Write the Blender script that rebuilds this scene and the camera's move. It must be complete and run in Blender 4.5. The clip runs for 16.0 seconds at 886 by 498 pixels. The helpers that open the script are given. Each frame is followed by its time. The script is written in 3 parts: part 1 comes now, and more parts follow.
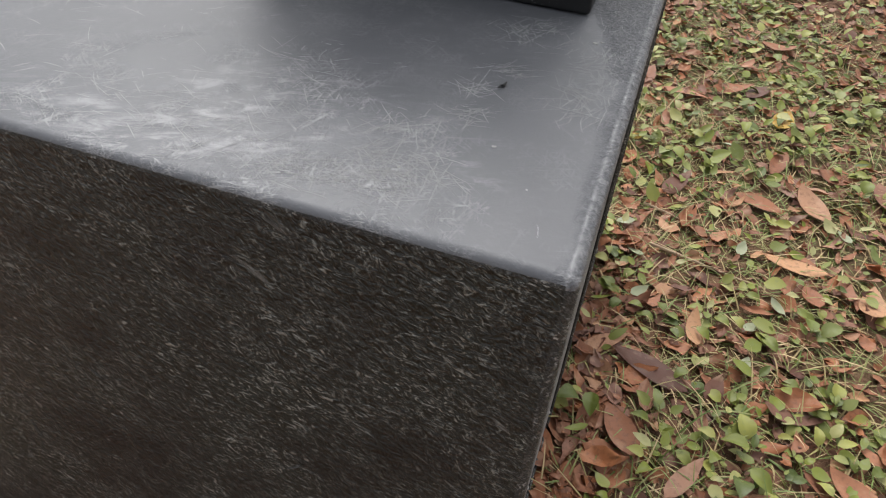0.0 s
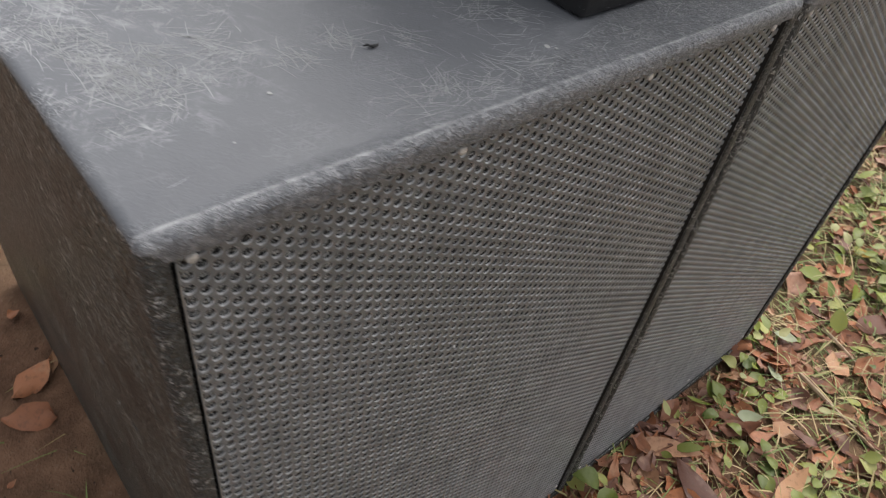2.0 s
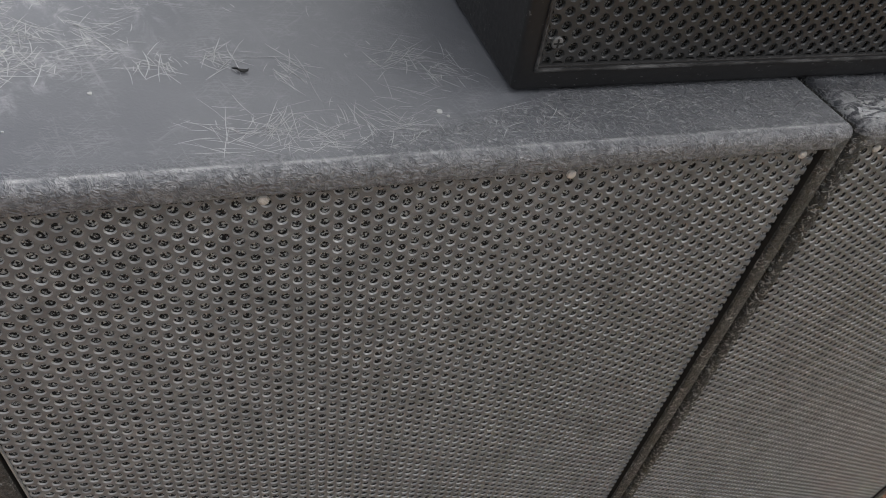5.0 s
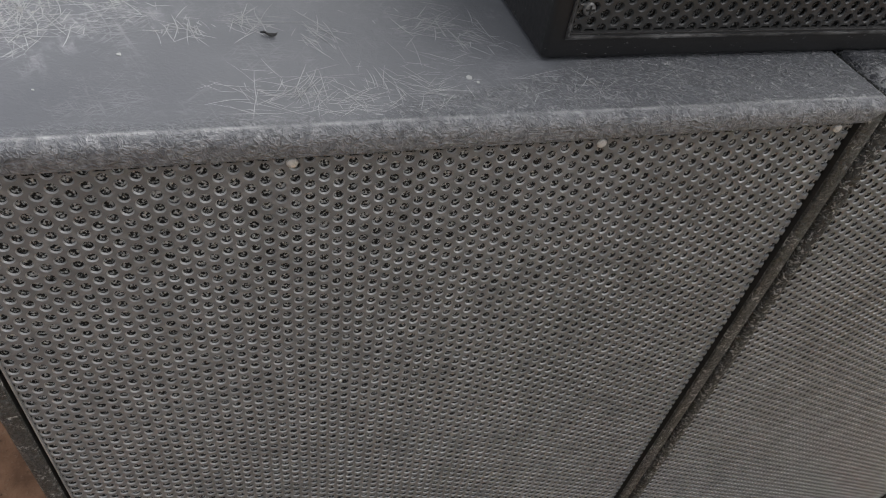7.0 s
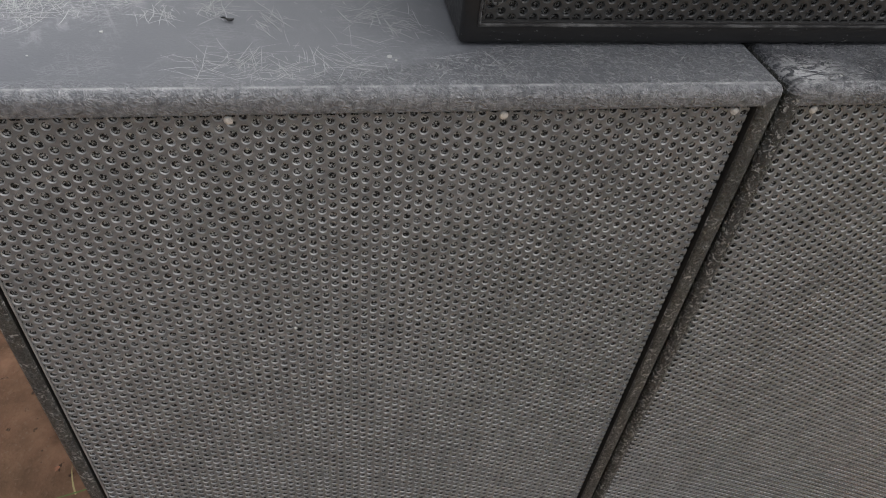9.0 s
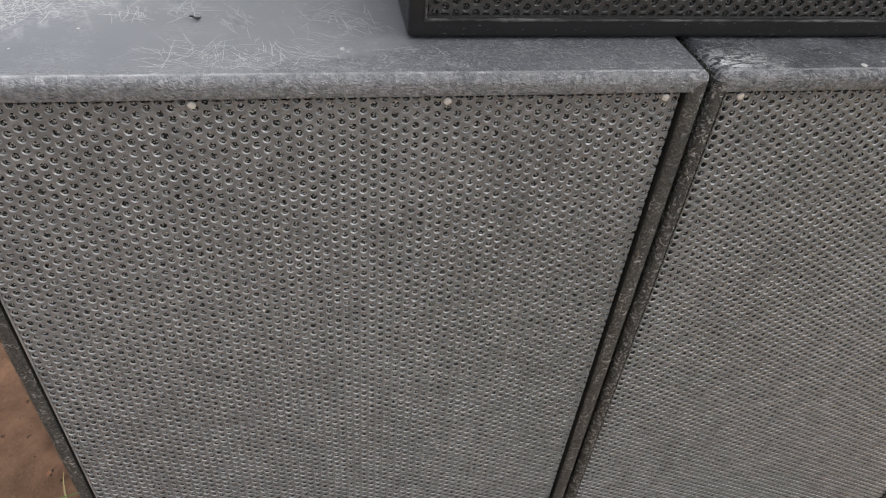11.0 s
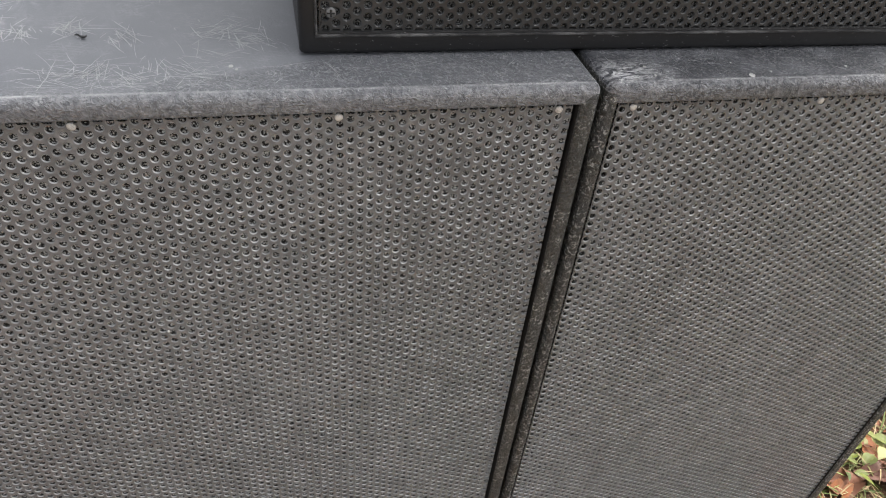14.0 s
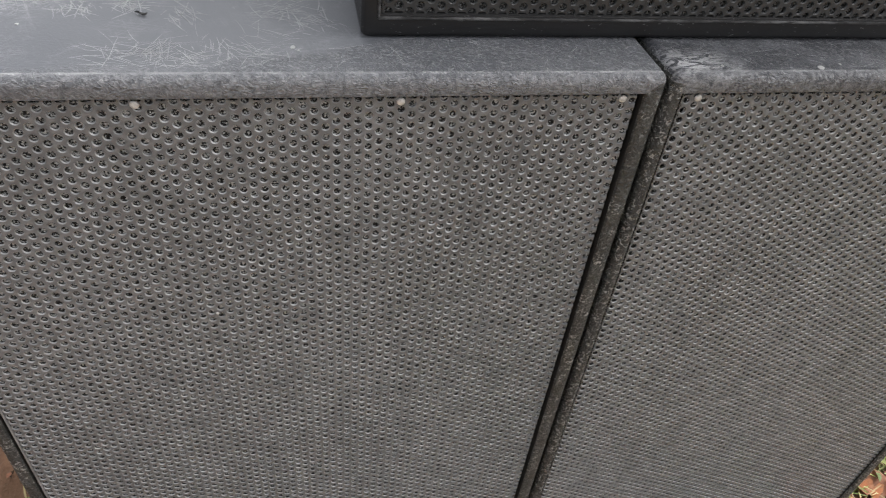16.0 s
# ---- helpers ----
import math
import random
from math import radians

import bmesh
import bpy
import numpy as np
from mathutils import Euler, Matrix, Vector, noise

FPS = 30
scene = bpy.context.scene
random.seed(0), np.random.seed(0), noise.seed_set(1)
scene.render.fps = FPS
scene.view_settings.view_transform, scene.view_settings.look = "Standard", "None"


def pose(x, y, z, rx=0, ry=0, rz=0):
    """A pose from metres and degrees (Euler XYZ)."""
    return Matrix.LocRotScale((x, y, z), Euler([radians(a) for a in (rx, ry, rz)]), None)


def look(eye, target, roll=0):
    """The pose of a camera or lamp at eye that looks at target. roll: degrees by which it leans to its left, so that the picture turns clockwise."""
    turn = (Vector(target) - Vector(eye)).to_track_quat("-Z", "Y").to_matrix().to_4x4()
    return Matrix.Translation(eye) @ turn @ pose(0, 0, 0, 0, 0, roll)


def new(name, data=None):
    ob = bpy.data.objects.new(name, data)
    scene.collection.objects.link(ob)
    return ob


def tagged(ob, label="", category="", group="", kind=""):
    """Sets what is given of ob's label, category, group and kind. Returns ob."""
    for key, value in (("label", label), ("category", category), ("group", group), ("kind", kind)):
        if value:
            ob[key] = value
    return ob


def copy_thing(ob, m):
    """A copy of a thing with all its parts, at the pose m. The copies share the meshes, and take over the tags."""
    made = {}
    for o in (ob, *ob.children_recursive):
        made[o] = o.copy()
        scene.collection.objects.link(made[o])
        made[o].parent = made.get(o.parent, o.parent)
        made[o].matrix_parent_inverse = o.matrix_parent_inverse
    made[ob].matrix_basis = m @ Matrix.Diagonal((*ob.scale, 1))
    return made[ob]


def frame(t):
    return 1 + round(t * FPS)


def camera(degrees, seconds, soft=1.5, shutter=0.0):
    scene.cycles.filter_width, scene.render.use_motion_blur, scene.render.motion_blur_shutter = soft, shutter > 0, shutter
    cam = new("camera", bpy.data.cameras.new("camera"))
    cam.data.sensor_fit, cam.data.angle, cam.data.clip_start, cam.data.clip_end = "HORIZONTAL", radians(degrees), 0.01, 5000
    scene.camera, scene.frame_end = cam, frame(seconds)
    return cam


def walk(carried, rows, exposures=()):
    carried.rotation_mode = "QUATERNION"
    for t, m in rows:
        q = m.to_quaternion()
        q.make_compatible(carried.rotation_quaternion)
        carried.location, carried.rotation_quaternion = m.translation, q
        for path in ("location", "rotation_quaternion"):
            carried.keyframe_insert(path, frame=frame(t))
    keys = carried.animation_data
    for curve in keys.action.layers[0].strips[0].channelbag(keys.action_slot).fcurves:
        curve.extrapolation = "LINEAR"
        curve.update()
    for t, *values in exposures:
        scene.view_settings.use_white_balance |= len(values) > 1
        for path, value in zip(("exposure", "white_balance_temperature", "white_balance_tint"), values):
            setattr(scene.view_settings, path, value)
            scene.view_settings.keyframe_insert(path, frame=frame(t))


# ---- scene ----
cam = camera(64.5, 16.0, 1.0, 0.3)
PATH = [
    (0, (0.005, -0.299, 1.189), (-0.417, 1.142, -0.133), 4.6),
    (0.5, (0.054, -0.279, 1.182), (-0.395, 1.123, -0.172), 4.7),
    (1, (0.103, -0.199, 1.168), (-0.547, 1.11, -0.198), 8.0),
    (1.5, (0.164, -0.154, 1.172), (-0.631, 1.059, -0.205), 7.9),
    (2, (0.243, -0.062, 1.151), (-0.765, 0.985, -0.223), 9.7),
    (2.5, (0.326, 0.004, 1.151), (-0.803, 0.916, -0.225), 8.5),
    (3, (0.327, 0.055, 1.141), (-0.918, 0.867, -0.198), 8.8),
    (3.5, (0.321, 0.148, 1.143), (-0.929, 0.88, -0.236), 9.7),
    (4, (0.328, 0.176, 1.153), (-0.994, 0.783, -0.22), 7.9),
    (4.2, (0.322, 0.19, 1.16), (-1.017, 0.74, -0.22), 9.4),
    (6.3, (0.296, 0.159, 1.149), (-1.018, 0.77, -0.229), 10.8),
    (6.5, (0.298, 0.159, 1.146), (-1.013, 0.772, -0.234), 10.7),
    (7, (0.307, 0.171, 1.145), (-1.02, 0.699, -0.255), 9.8),
    (7.5, (0.323, 0.192, 1.154), (-1.03, 0.646, -0.247), 8.8),
    (8, (0.348, 0.214, 1.16), (-1.026, 0.641, -0.228), 8.4),
    (8.5, (0.376, 0.243, 1.166), (-1.024, 0.619, -0.212), 7.6),
    (8.7, (0.39, 0.248, 1.168), (-1.015, 0.608, -0.21), 7.1),
    (10.8, (0.469, 0.283, 1.166), (-1.004, 0.599, -0.149), 5.5),
    (11, (0.471, 0.288, 1.166), (-1.005, 0.621, -0.142), 5.4),
    (11.5, (0.476, 0.31, 1.169), (-0.991, 0.694, -0.136), 6.3),
    (12, (0.476, 0.318, 1.172), (-1.001, 0.696, -0.124), 6.1),
    (12.5, (0.477, 0.319, 1.171), (-0.992, 0.711, -0.129), 6.7),
    (13, (0.475, 0.321, 1.169), (-0.984, 0.741, -0.134), 7.2),
    (13.5, (0.472, 0.333, 1.173), (-0.988, 0.768, -0.123), 7.4),
    (14, (0.476, 0.343, 1.175), (-0.994, 0.77, -0.112), 6.2),
    (14.5, (0.47, 0.341, 1.174), (-1.001, 0.751, -0.118), 6.0),
    (15, (0.462, 0.319, 1.175), (-1.023, 0.666, -0.12), 5.3),
    (15.5, (0.458, 0.299, 1.168), (-1.009, 0.632, -0.151), 5.7),
    (16, (0.462, 0.31, 1.168), (-0.99, 0.698, -0.152), 6.9),
]
walk(cam, [(t, look(eye, target, roll)) for t, eye, target, roll in PATH], [(0.0, 0.12), (1.5, 0.18), (3.5, 0.25), (8.5, 0.32), (11.0, 0.85), (15.0, 0.83), (15.5, 0.74), (16.0, 0.76)])

# ---- light ----
SUN_UP, SUN_TURN = 58.0, 112.0
world = bpy.data.worlds.new("sky")
scene.world = world
world.use_nodes = True
wn = world.node_tree.nodes
sky = wn.new("ShaderNodeTexSky")
sky.sky_type, sky.sun_disc = "NISHITA", False
sky.sun_elevation, sky.sun_rotation = radians(SUN_UP), radians(90 - SUN_TURN)
sky.air_density, sky.dust_density, sky.ozone_density = 1.0, 5.0, 0.6
wn["Background"].inputs["Strength"].default_value = 0.19
cloud = wn.new("ShaderNodeHueSaturation")
cloud.inputs["Saturation"].default_value = 0.20
world.node_tree.links.new(sky.outputs["Color"], cloud.inputs["Color"])
world.node_tree.links.new(cloud.outputs["Color"], wn["Background"].inputs["Color"])
sun_data = bpy.data.lights.new("sun", "SUN")
sun_data.energy, sun_data.angle, sun_data.color = 0.6, radians(85), (1.0, 0.965, 0.93)
sun = new("sun", sun_data)
sun_way = Vector((math.cos(radians(SUN_TURN)) * math.cos(radians(SUN_UP)), math.sin(radians(SUN_TURN)) * math.cos(radians(SUN_UP)), math.sin(radians(SUN_UP))))
sun.matrix_world = look(sun_way * 20, (0, 0, 0))


# ---- materials ----
class Nodes:
    """A small builder of node materials."""

    def __init__(self, name):
        self.mat = bpy.data.materials.new(name)
        self.mat.use_nodes = True
        self.tree = self.mat.node_tree
        self.bsdf = self.tree.nodes["Principled BSDF"]
        self.place = self.add("ShaderNodeNewGeometry").outputs["Position"]

    def add(self, kind):
        return self.tree.nodes.new(kind)

    def put(self, value, socket):
        if isinstance(value, bpy.types.NodeSocket):
            self.tree.links.new(value, socket)
        elif isinstance(value, (tuple, list)) and len(value) == 3 and socket.type == "RGBA":
            socket.default_value = (*value, 1)
        else:
            socket.default_value = value

    def noise(self, scale, detail=4.0, rough=0.55, vector=None, distortion=0.0):
        n = self.add("ShaderNodeTexNoise")
        self.put(vector or self.place, n.inputs["Vector"])
        for key, value in (("Scale", scale), ("Detail", detail), ("Roughness", rough), ("Distortion", distortion)):
            n.inputs[key].default_value = value
        return n.outputs["Fac"]

    def cells(self, scale, vector=None, feature="F1"):
        n = self.add("ShaderNodeTexVoronoi")
        n.feature = feature
        self.put(vector or self.place, n.inputs["Vector"])
        n.inputs["Scale"].default_value = scale
        return n.outputs["Distance"]

    def turned(self, turn, scale):
        """The place, turned, and drawn out by scale along the turned axes."""
        n = self.add("ShaderNodeMapping")
        n.vector_type = "TEXTURE"
        self.put(self.place, n.inputs["Vector"])
        n.inputs["Rotation"].default_value = [radians(a) for a in turn]
        n.inputs["Scale"].default_value = scale
        return n.outputs["Vector"]

    def span(self, value, a, b, c=0.0, d=1.0):
        n = self.add("ShaderNodeMapRange")
        self.put(value, n.inputs["Value"])
        for key, v in (("From Min", a), ("From Max", b), ("To Min", c), ("To Max", d)):
            n.inputs[key].default_value = v
        return n.outputs["Result"]

    def math(self, op, a, b=0.0):
        n = self.add("ShaderNodeMath")
        n.operation = op
        self.put(a, n.inputs[0])
        self.put(b, n.inputs[1])
        return n.outputs["Value"]

    def mix(self, fac, a, b):
        n = self.add("ShaderNodeMix")
        n.data_type = "RGBA"
        self.put(fac, n.inputs["Factor"])
        self.put(a, n.inputs[6])
        self.put(b, n.inputs[7])
        return n.outputs[2]

    def own(self):
        """A number of its own for each object."""
        return self.add("ShaderNodeObjectInfo").outputs["Random"]

    def island(self):
        return self.add("ShaderNodeNewGeometry").outputs["Random Per Island"]

    def ramp(self, value, stops):
        n = self.add("ShaderNodeValToRGB")
        self.put(value, n.inputs["Fac"])
        e = n.color_ramp.elements
        while len(e) < len(stops):
            e.new(0.5)
        for at, (p, c) in zip(e, stops):
            at.position, at.color = p, (*c, 1)
        return n.outputs["Color"]

    def lines(self, turn, scale, stretch, thin):
        """Thin drawn-out lines along one direction."""
        v = self.turned((0, 0, turn), (stretch, 1.0, 1.0))
        n = self.noise(scale, 1.0, 0.5, v, 0.25)
        return self.span(self.math("ABSOLUTE", self.math("SUBTRACT", n, 0.5)), 0.0, thin, 1.0, 0.0)

    def finish(self, colour, rough=0.5, metal=0.0, bump=None, strength=0.3, depth=0.001, spec=0.5):
        self.put(colour, self.bsdf.inputs["Base Color"])
        self.put(rough, self.bsdf.inputs["Roughness"])
        self.put(metal, self.bsdf.inputs["Metallic"])
        self.put(spec, self.bsdf.inputs["Specular IOR Level"])
        if bump is not None:
            n = self.add("ShaderNodeBump")
            n.inputs["Strength"].default_value, n.inputs["Distance"].default_value = strength, depth
            self.put(bump, n.inputs["Height"])
            self.put(n.outputs["Normal"], self.bsdf.inputs["Normal"])
        return self.mat


def side_paint():
    """Black textured cabinet paint with pale slanting fibres, the glints on its grain painted as pale flecks."""
    n = Nodes("black_textured_paint")
    coarse = n.noise(6, 4)
    v = n.turned((0, 14, 0), (1.9, 1.0, 1.0))
    w = n.turned((0, 70, 0), (1.8, 1.0, 1.0))
    grain = n.math("ADD", n.noise(170, 3, 0.6, v, 1.2), n.noise(200, 2, 0.6, w, 0.8))
    fleck = n.math("MULTIPLY", n.span(n.noise(170, 4, 0.72, v, 2.2), 0.545, 0.63), n.span(n.noise(6, 5, 0.7), 0.40, 0.60))
    other = n.math("MULTIPLY", n.span(n.noise(190, 4, 0.72, w, 2.2), 0.56, 0.65), n.span(n.noise(8, 5, 0.7), 0.44, 0.64))
    hair = n.math("MULTIPLY", n.span(n.noise(90, 2, 0.5, n.turned((0, 32, 0), (7.0, 1.0, 1.0)), 0.6), 0.68, 0.73), n.span(n.noise(11, 3), 0.45, 0.6))
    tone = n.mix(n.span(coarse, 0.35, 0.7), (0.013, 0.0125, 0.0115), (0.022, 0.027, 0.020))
    tone = n.mix(n.math("MULTIPLY", n.math("MAXIMUM", fleck, other), 0.95), tone, (0.50, 0.50, 0.46))
    tone = n.mix(n.math("MULTIPLY", hair, 0.4), tone, (0.40, 0.39, 0.37))
    speck = n.span(n.noise(60, 2, 0.5), 0.745, 0.775)
    tone = n.mix(speck, tone, (0.38, 0.37, 0.35))
    return n.finish(tone, n.span(coarse, 0.3, 0.7, 0.34, 0.48), 0, grain, 1.0, 0.0052, 0.7)


def edge_paint(name, chips):
    """The same paint on edges and side rims, crinkled, chipped pale and grimy."""
    n = Nodes(name)
    grain = n.noise(210, 3, 0.65, None, 0.4)
    vein = n.span(n.math("ABSOLUTE", n.math("SUBTRACT", n.noise(150, 2, 0.5, None, 1.6), 0.5)), 0.0, 0.055, 1.0, 0.0)
    worn = n.math("MULTIPLY", n.span(n.noise(240, 4, 0.7, None, 1.0), 0.545, 0.605), n.span(n.noise(45, 5, 0.7), 0.64 - chips, 0.76 - chips))
    brown_patch = n.span(n.noise(30, 4, 0.6), 0.42, 0.62)
    tone = n.mix(n.span(n.noise(15, 3), 0.3, 0.7), (0.032, 0.033, 0.032), (0.072, 0.073, 0.071))
    tone = n.mix(n.math("MULTIPLY", brown_patch, 0.5), tone, (0.060, 0.056, 0.045))
    tone = n.mix(n.math("MULTIPLY", vein, 0.22), tone, (0.42, 0.42, 0.41))
    tone = n.mix(n.math("MULTIPLY", worn, 0.85), tone, (0.55, 0.54, 0.52))
    return n.finish(tone, n.span(grain, 0.3, 0.7, 0.36, 0.58), 0, n.math("ADD", grain, n.math("MULTIPLY", vein, 0.35)), 1.0, 0.0038)


def top_paint(name, grime):
    """A cabinet's satin top and nose, the sky's sheen painted into a pale base, dulled by dust, scuffs and criss-cross
    scratches, crinkled on the nose and beside the small speaker.
    """
    n = Nodes(name)
    haze = n.noise(5.5, 5, 0.6)
    patch = n.span(n.noise(9, 6, 0.7), 0.44, 0.60)
    # a broad scuffed patch on the open half of the left top
    far = n.add("ShaderNodeVectorMath")
    far.operation = "DISTANCE"
    n.put(n.turned((0, 0, 0), (1.7, 1.0, 1.0)), far.inputs[0])
    far.inputs[1].default_value = (-0.26 / 1.7, 0.05, 0.92)
    scuff = n.span(n.math("ADD", far.outputs["Value"], n.math("MULTIPLY", n.math("SUBTRACT", n.noise(9, 4), 0.5), 0.12)), 0.045, 0.13, 1.0, 0.0)
    strokes = n.math("MAXIMUM", n.lines(20, 210, 11, 0.020), n.lines(-38, 230, 12, 0.020))
    strokes = n.math("MAXIMUM", strokes, n.math("MAXIMUM", n.lines(75, 200, 11, 0.020), n.lines(-80, 240, 10, 0.020)))
    strokes = n.math("MULTIPLY", strokes, n.math("MULTIPLY", n.span(n.noise(21, 5, 0.7), 0.46, 0.6), n.span(scuff, 0.0, 0.5, 0.22, 1.0)))
    bloom = n.math("MULTIPLY", n.span(n.noise(58, 6, 0.75, n.turned((0, 0, 20), (2.6, 1.0, 1.0)), 0.8), 0.50, 0.64), n.math("MULTIPLY", patch, n.span(scuff, 0.0, 0.6, 0.06, 1.0)))
    wrinkle = n.noise(230, 3, 0.6, n.turned((10, 10, 60), (1.4, 1, 1)), 1.4)
    vein = n.span(n.math("ABSOLUTE", n.math("SUBTRACT", n.noise(135, 2, 0.5, n.turned((20, 5, 35), (1.5, 1, 1)), 1.7), 0.5)), 0.0, 0.05, 1.0, 0.0)
    near = n.add("ShaderNodeSeparateXYZ")
    n.put(n.place, near.inputs[0])
    across = near.outputs["X"]
    reach = n.math("ADD", n.math("MULTIPLY", n.math("SUBTRACT", n.noise(26, 4), 0.5), 0.03), n.span(near.outputs["Y"], 0.24, 0.44, 0.0, 0.060))
    rim = n.math("MULTIPLY", n.span(n.math("ADD", across, reach), -0.020, -0.006), n.span(n.math("ADD", near.outputs["Y"], n.math("MULTIPLY", n.noise(14, 3), 0.2)), 0.12, 0.34, 0.45, 1.0))
    nose = n.span(across, -0.0095, -0.006)
    ridge = n.math("MULTIPLY", n.span(n.math("ABSOLUTE", n.math("ADD", across, 0.0075)), 0.0, 0.0022, 1.0, 0.0), n.span(n.noise(38, 5, 0.7), 0.36, 0.58))
    # base paler and bluer than the black sides: sky sheen put into the colour
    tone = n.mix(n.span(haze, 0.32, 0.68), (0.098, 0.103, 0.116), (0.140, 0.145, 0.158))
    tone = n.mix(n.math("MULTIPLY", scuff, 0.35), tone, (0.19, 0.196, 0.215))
    if grime:
        tone = n.mix(n.math("MULTIPLY", n.span(n.noise(26, 4), 0.30, 0.54), 0.88), tone, (0.030, 0.032, 0.040))
        at = n.add("ShaderNodeVectorMath")
        at.operation = "DISTANCE"
        n.put(n.turned((0, 0, 0), (1.0, 1.7, 1.0)), at.inputs[0])
        at.inputs[1].default_value = (-0.020, 0.630 / 1.7, 0.92)
        corner = n.span(n.math("ADD", at.outputs["Value"], n.math("MULTIPLY", n.noise(40, 4), 0.03)), 0.022, 0.045, 1.0, 0.0)
        chipped = n.math("MULTIPLY", corner, n.span(n.noise(150, 5, 0.72, n.turned((0, 0, 8), (1.0, 2.6, 1.0)), 1.2), 0.47, 0.55))
        tone = n.mix(n.math("MULTIPLY", chipped, 0.9), tone, (0.60, 0.60, 0.61))
    tone = n.mix(n.math("MULTIPLY", n.math("MULTIPLY", vein, rim), 0.30 if grime else 0.44), tone, (0.54, 0.54, 0.55))
    tone = n.mix(n.math("MULTIPLY", n.math("MULTIPLY", n.span(wrinkle, 0.44, 0.34), rim), 0.45), tone, (0.040, 0.042, 0.046))
    tone = n.mix(n.math("MULTIPLY", bloom, 0.62), tone, (0.58, 0.58, 0.60))
    tone = n.mix(n.math("MULTIPLY", strokes, 0.60), tone, (0.60, 0.60, 0.61))
    # patchy brown that grows towards the nose's lower edge
    brown_patch = n.math("MULTIPLY", nose, n.math("MULTIPLY", n.span(near.outputs["Z"], 0.911, 0.905), n.span(n.noise(60, 4, 0.7), 0.40, 0.60)))
    tone = n.mix(n.math("MULTIPLY", brown_patch, 0.55 if grime else 0.3), tone, (0.085, 0.075, 0.055))
    # wear plus the sky sheen on nose and ridge, painted pale
    pale = n.math("MULTIPLY", nose, n.span(n.noise(170, 4, 0.7), 0.42, 0.62))
    tone = n.mix(n.math("MULTIPLY", pale, 0.38), tone, (0.44, 0.44, 0.45))
    tone = n.mix(n.math("MULTIPLY", ridge, 0.62), tone, (0.55, 0.55, 0.56))
    rough = n.span(haze, 0.3, 0.7, 0.40, 0.52)
    crease = n.math("MULTIPLY", n.math("ADD", wrinkle, n.math("MULTIPLY", vein, 0.22)), n.span(rim, 0.0, 1.0, 0.06, 1.0))
    bump = n.math("ADD", crease, n.math("ADD", n.math("MULTIPLY", strokes, 0.10), n.math("MULTIPLY", ridge, 0.25)))
    return n.finish(tone, rough, 0, bump, 1.0, 0.0034, 0.66)


def grille_paint(name, light):
    """Grey-black enamel on punched steel, a little dusty."""
    n = Nodes(name)
    cloud = n.noise(5, 5, 0.65)
    dust = n.span(n.noise(120, 3, 0.6), 0.48, 0.7)
    dark = tuple(light * 0.72 * c for c in (0.95, 0.99, 1.03))
    tone = n.mix(n.span(cloud, 0.32, 0.68), dark, tuple(light * c for c in (0.975, 1.0, 1.025)))
    tone = n.mix(n.math("MULTIPLY", dust, 0.32), tone, tuple(light * 2.0 * c for c in (1.0, 0.99, 0.98)))
    return n.finish(tone, n.span(cloud, 0.3, 0.7, 0.30, 0.42), 0.0, n.noise(500, 2), 0.12, 0.0004, 0.6)


def lit_lip():
    """Bright metal: the glint on the punched holes' lips painted as a paler tone; also the bare grille edge."""
    n = Nodes("lip_glint_and_bare_steel")
    bare = n.span(n.noise(40, 3, 0.6), 0.35, 0.65)
    tone = n.mix(bare, (0.21, 0.21, 0.21), (0.42, 0.42, 0.42))
    return n.finish(tone, 0.30, n.math("MULTIPLY", bare, 0.35), None)


def foam(name, light):
    """Open-cell foam: dark pores between paler ribs."""
    n = Nodes(name)
    g = n.noise(620, 2, 0.6)
    return n.finish(n.mix(n.span(g, 0.46, 0.60), (0.020, 0.020, 0.020), (light, light, light * 0.985)), 0.85, 0, g, 1.0, 0.003, 0.3)


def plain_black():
    n = Nodes("black_recess_paint_and_shade")
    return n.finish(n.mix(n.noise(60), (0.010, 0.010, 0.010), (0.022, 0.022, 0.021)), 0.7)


def box_paint():
    """Smoother black paint with small pale nicks."""
    n = Nodes("nicked_black_paint")
    g = n.noise(280, 3, 0.6, n.turned((0, 0, 0), (1, 2.5, 1)))
    nick = n.math("MULTIPLY", n.span(n.noise(420, 2, 0.6, n.turned((0, 0, 12), (1, 2.4, 1))), 0.66, 0.72), n.span(n.noise(26, 3), 0.40, 0.58))
    tone = n.mix(n.noise(12, 3), (0.008, 0.008, 0.009), (0.018, 0.018, 0.019))
    return n.finish(n.mix(n.math("MULTIPLY", nick, 0.6), tone, (0.30, 0.30, 0.30)), n.span(g, 0.3, 0.7, 0.38, 0.55), 0, g, 0.3, 0.0008)


def rubbed_black():
    n = Nodes("rubbed_black_paint")
    bare = n.math("MULTIPLY", n.span(n.noise(150, 4, 0.7, n.turned((0, 0, 0), (1, 3, 1))), 0.44, 0.6), n.span(n.noise(14, 4, 0.7), 0.34, 0.6))
    return n.finish(n.mix(n.math("MULTIPLY", bare, 0.45), (0.020, 0.020, 0.021), (0.30, 0.30, 0.30)), 0.42, 0, n.noise(300, 2), 0.3, 0.0006)


def screw_paint(name, tone):
    n = Nodes(name)
    return n.finish(n.mix(n.span(n.noise(420, 3), 0.45, 0.7), tone, tuple(0.55 * c for c in tone)), 0.45, 0.25, n.noise(900, 2), 0.2, 0.0003)


def scuff_paint():
    n = Nodes("rubbed_pale_paint")
    return n.finish(n.mix(n.noise(200), (0.29, 0.295, 0.305), (0.56, 0.565, 0.57)), 0.42)


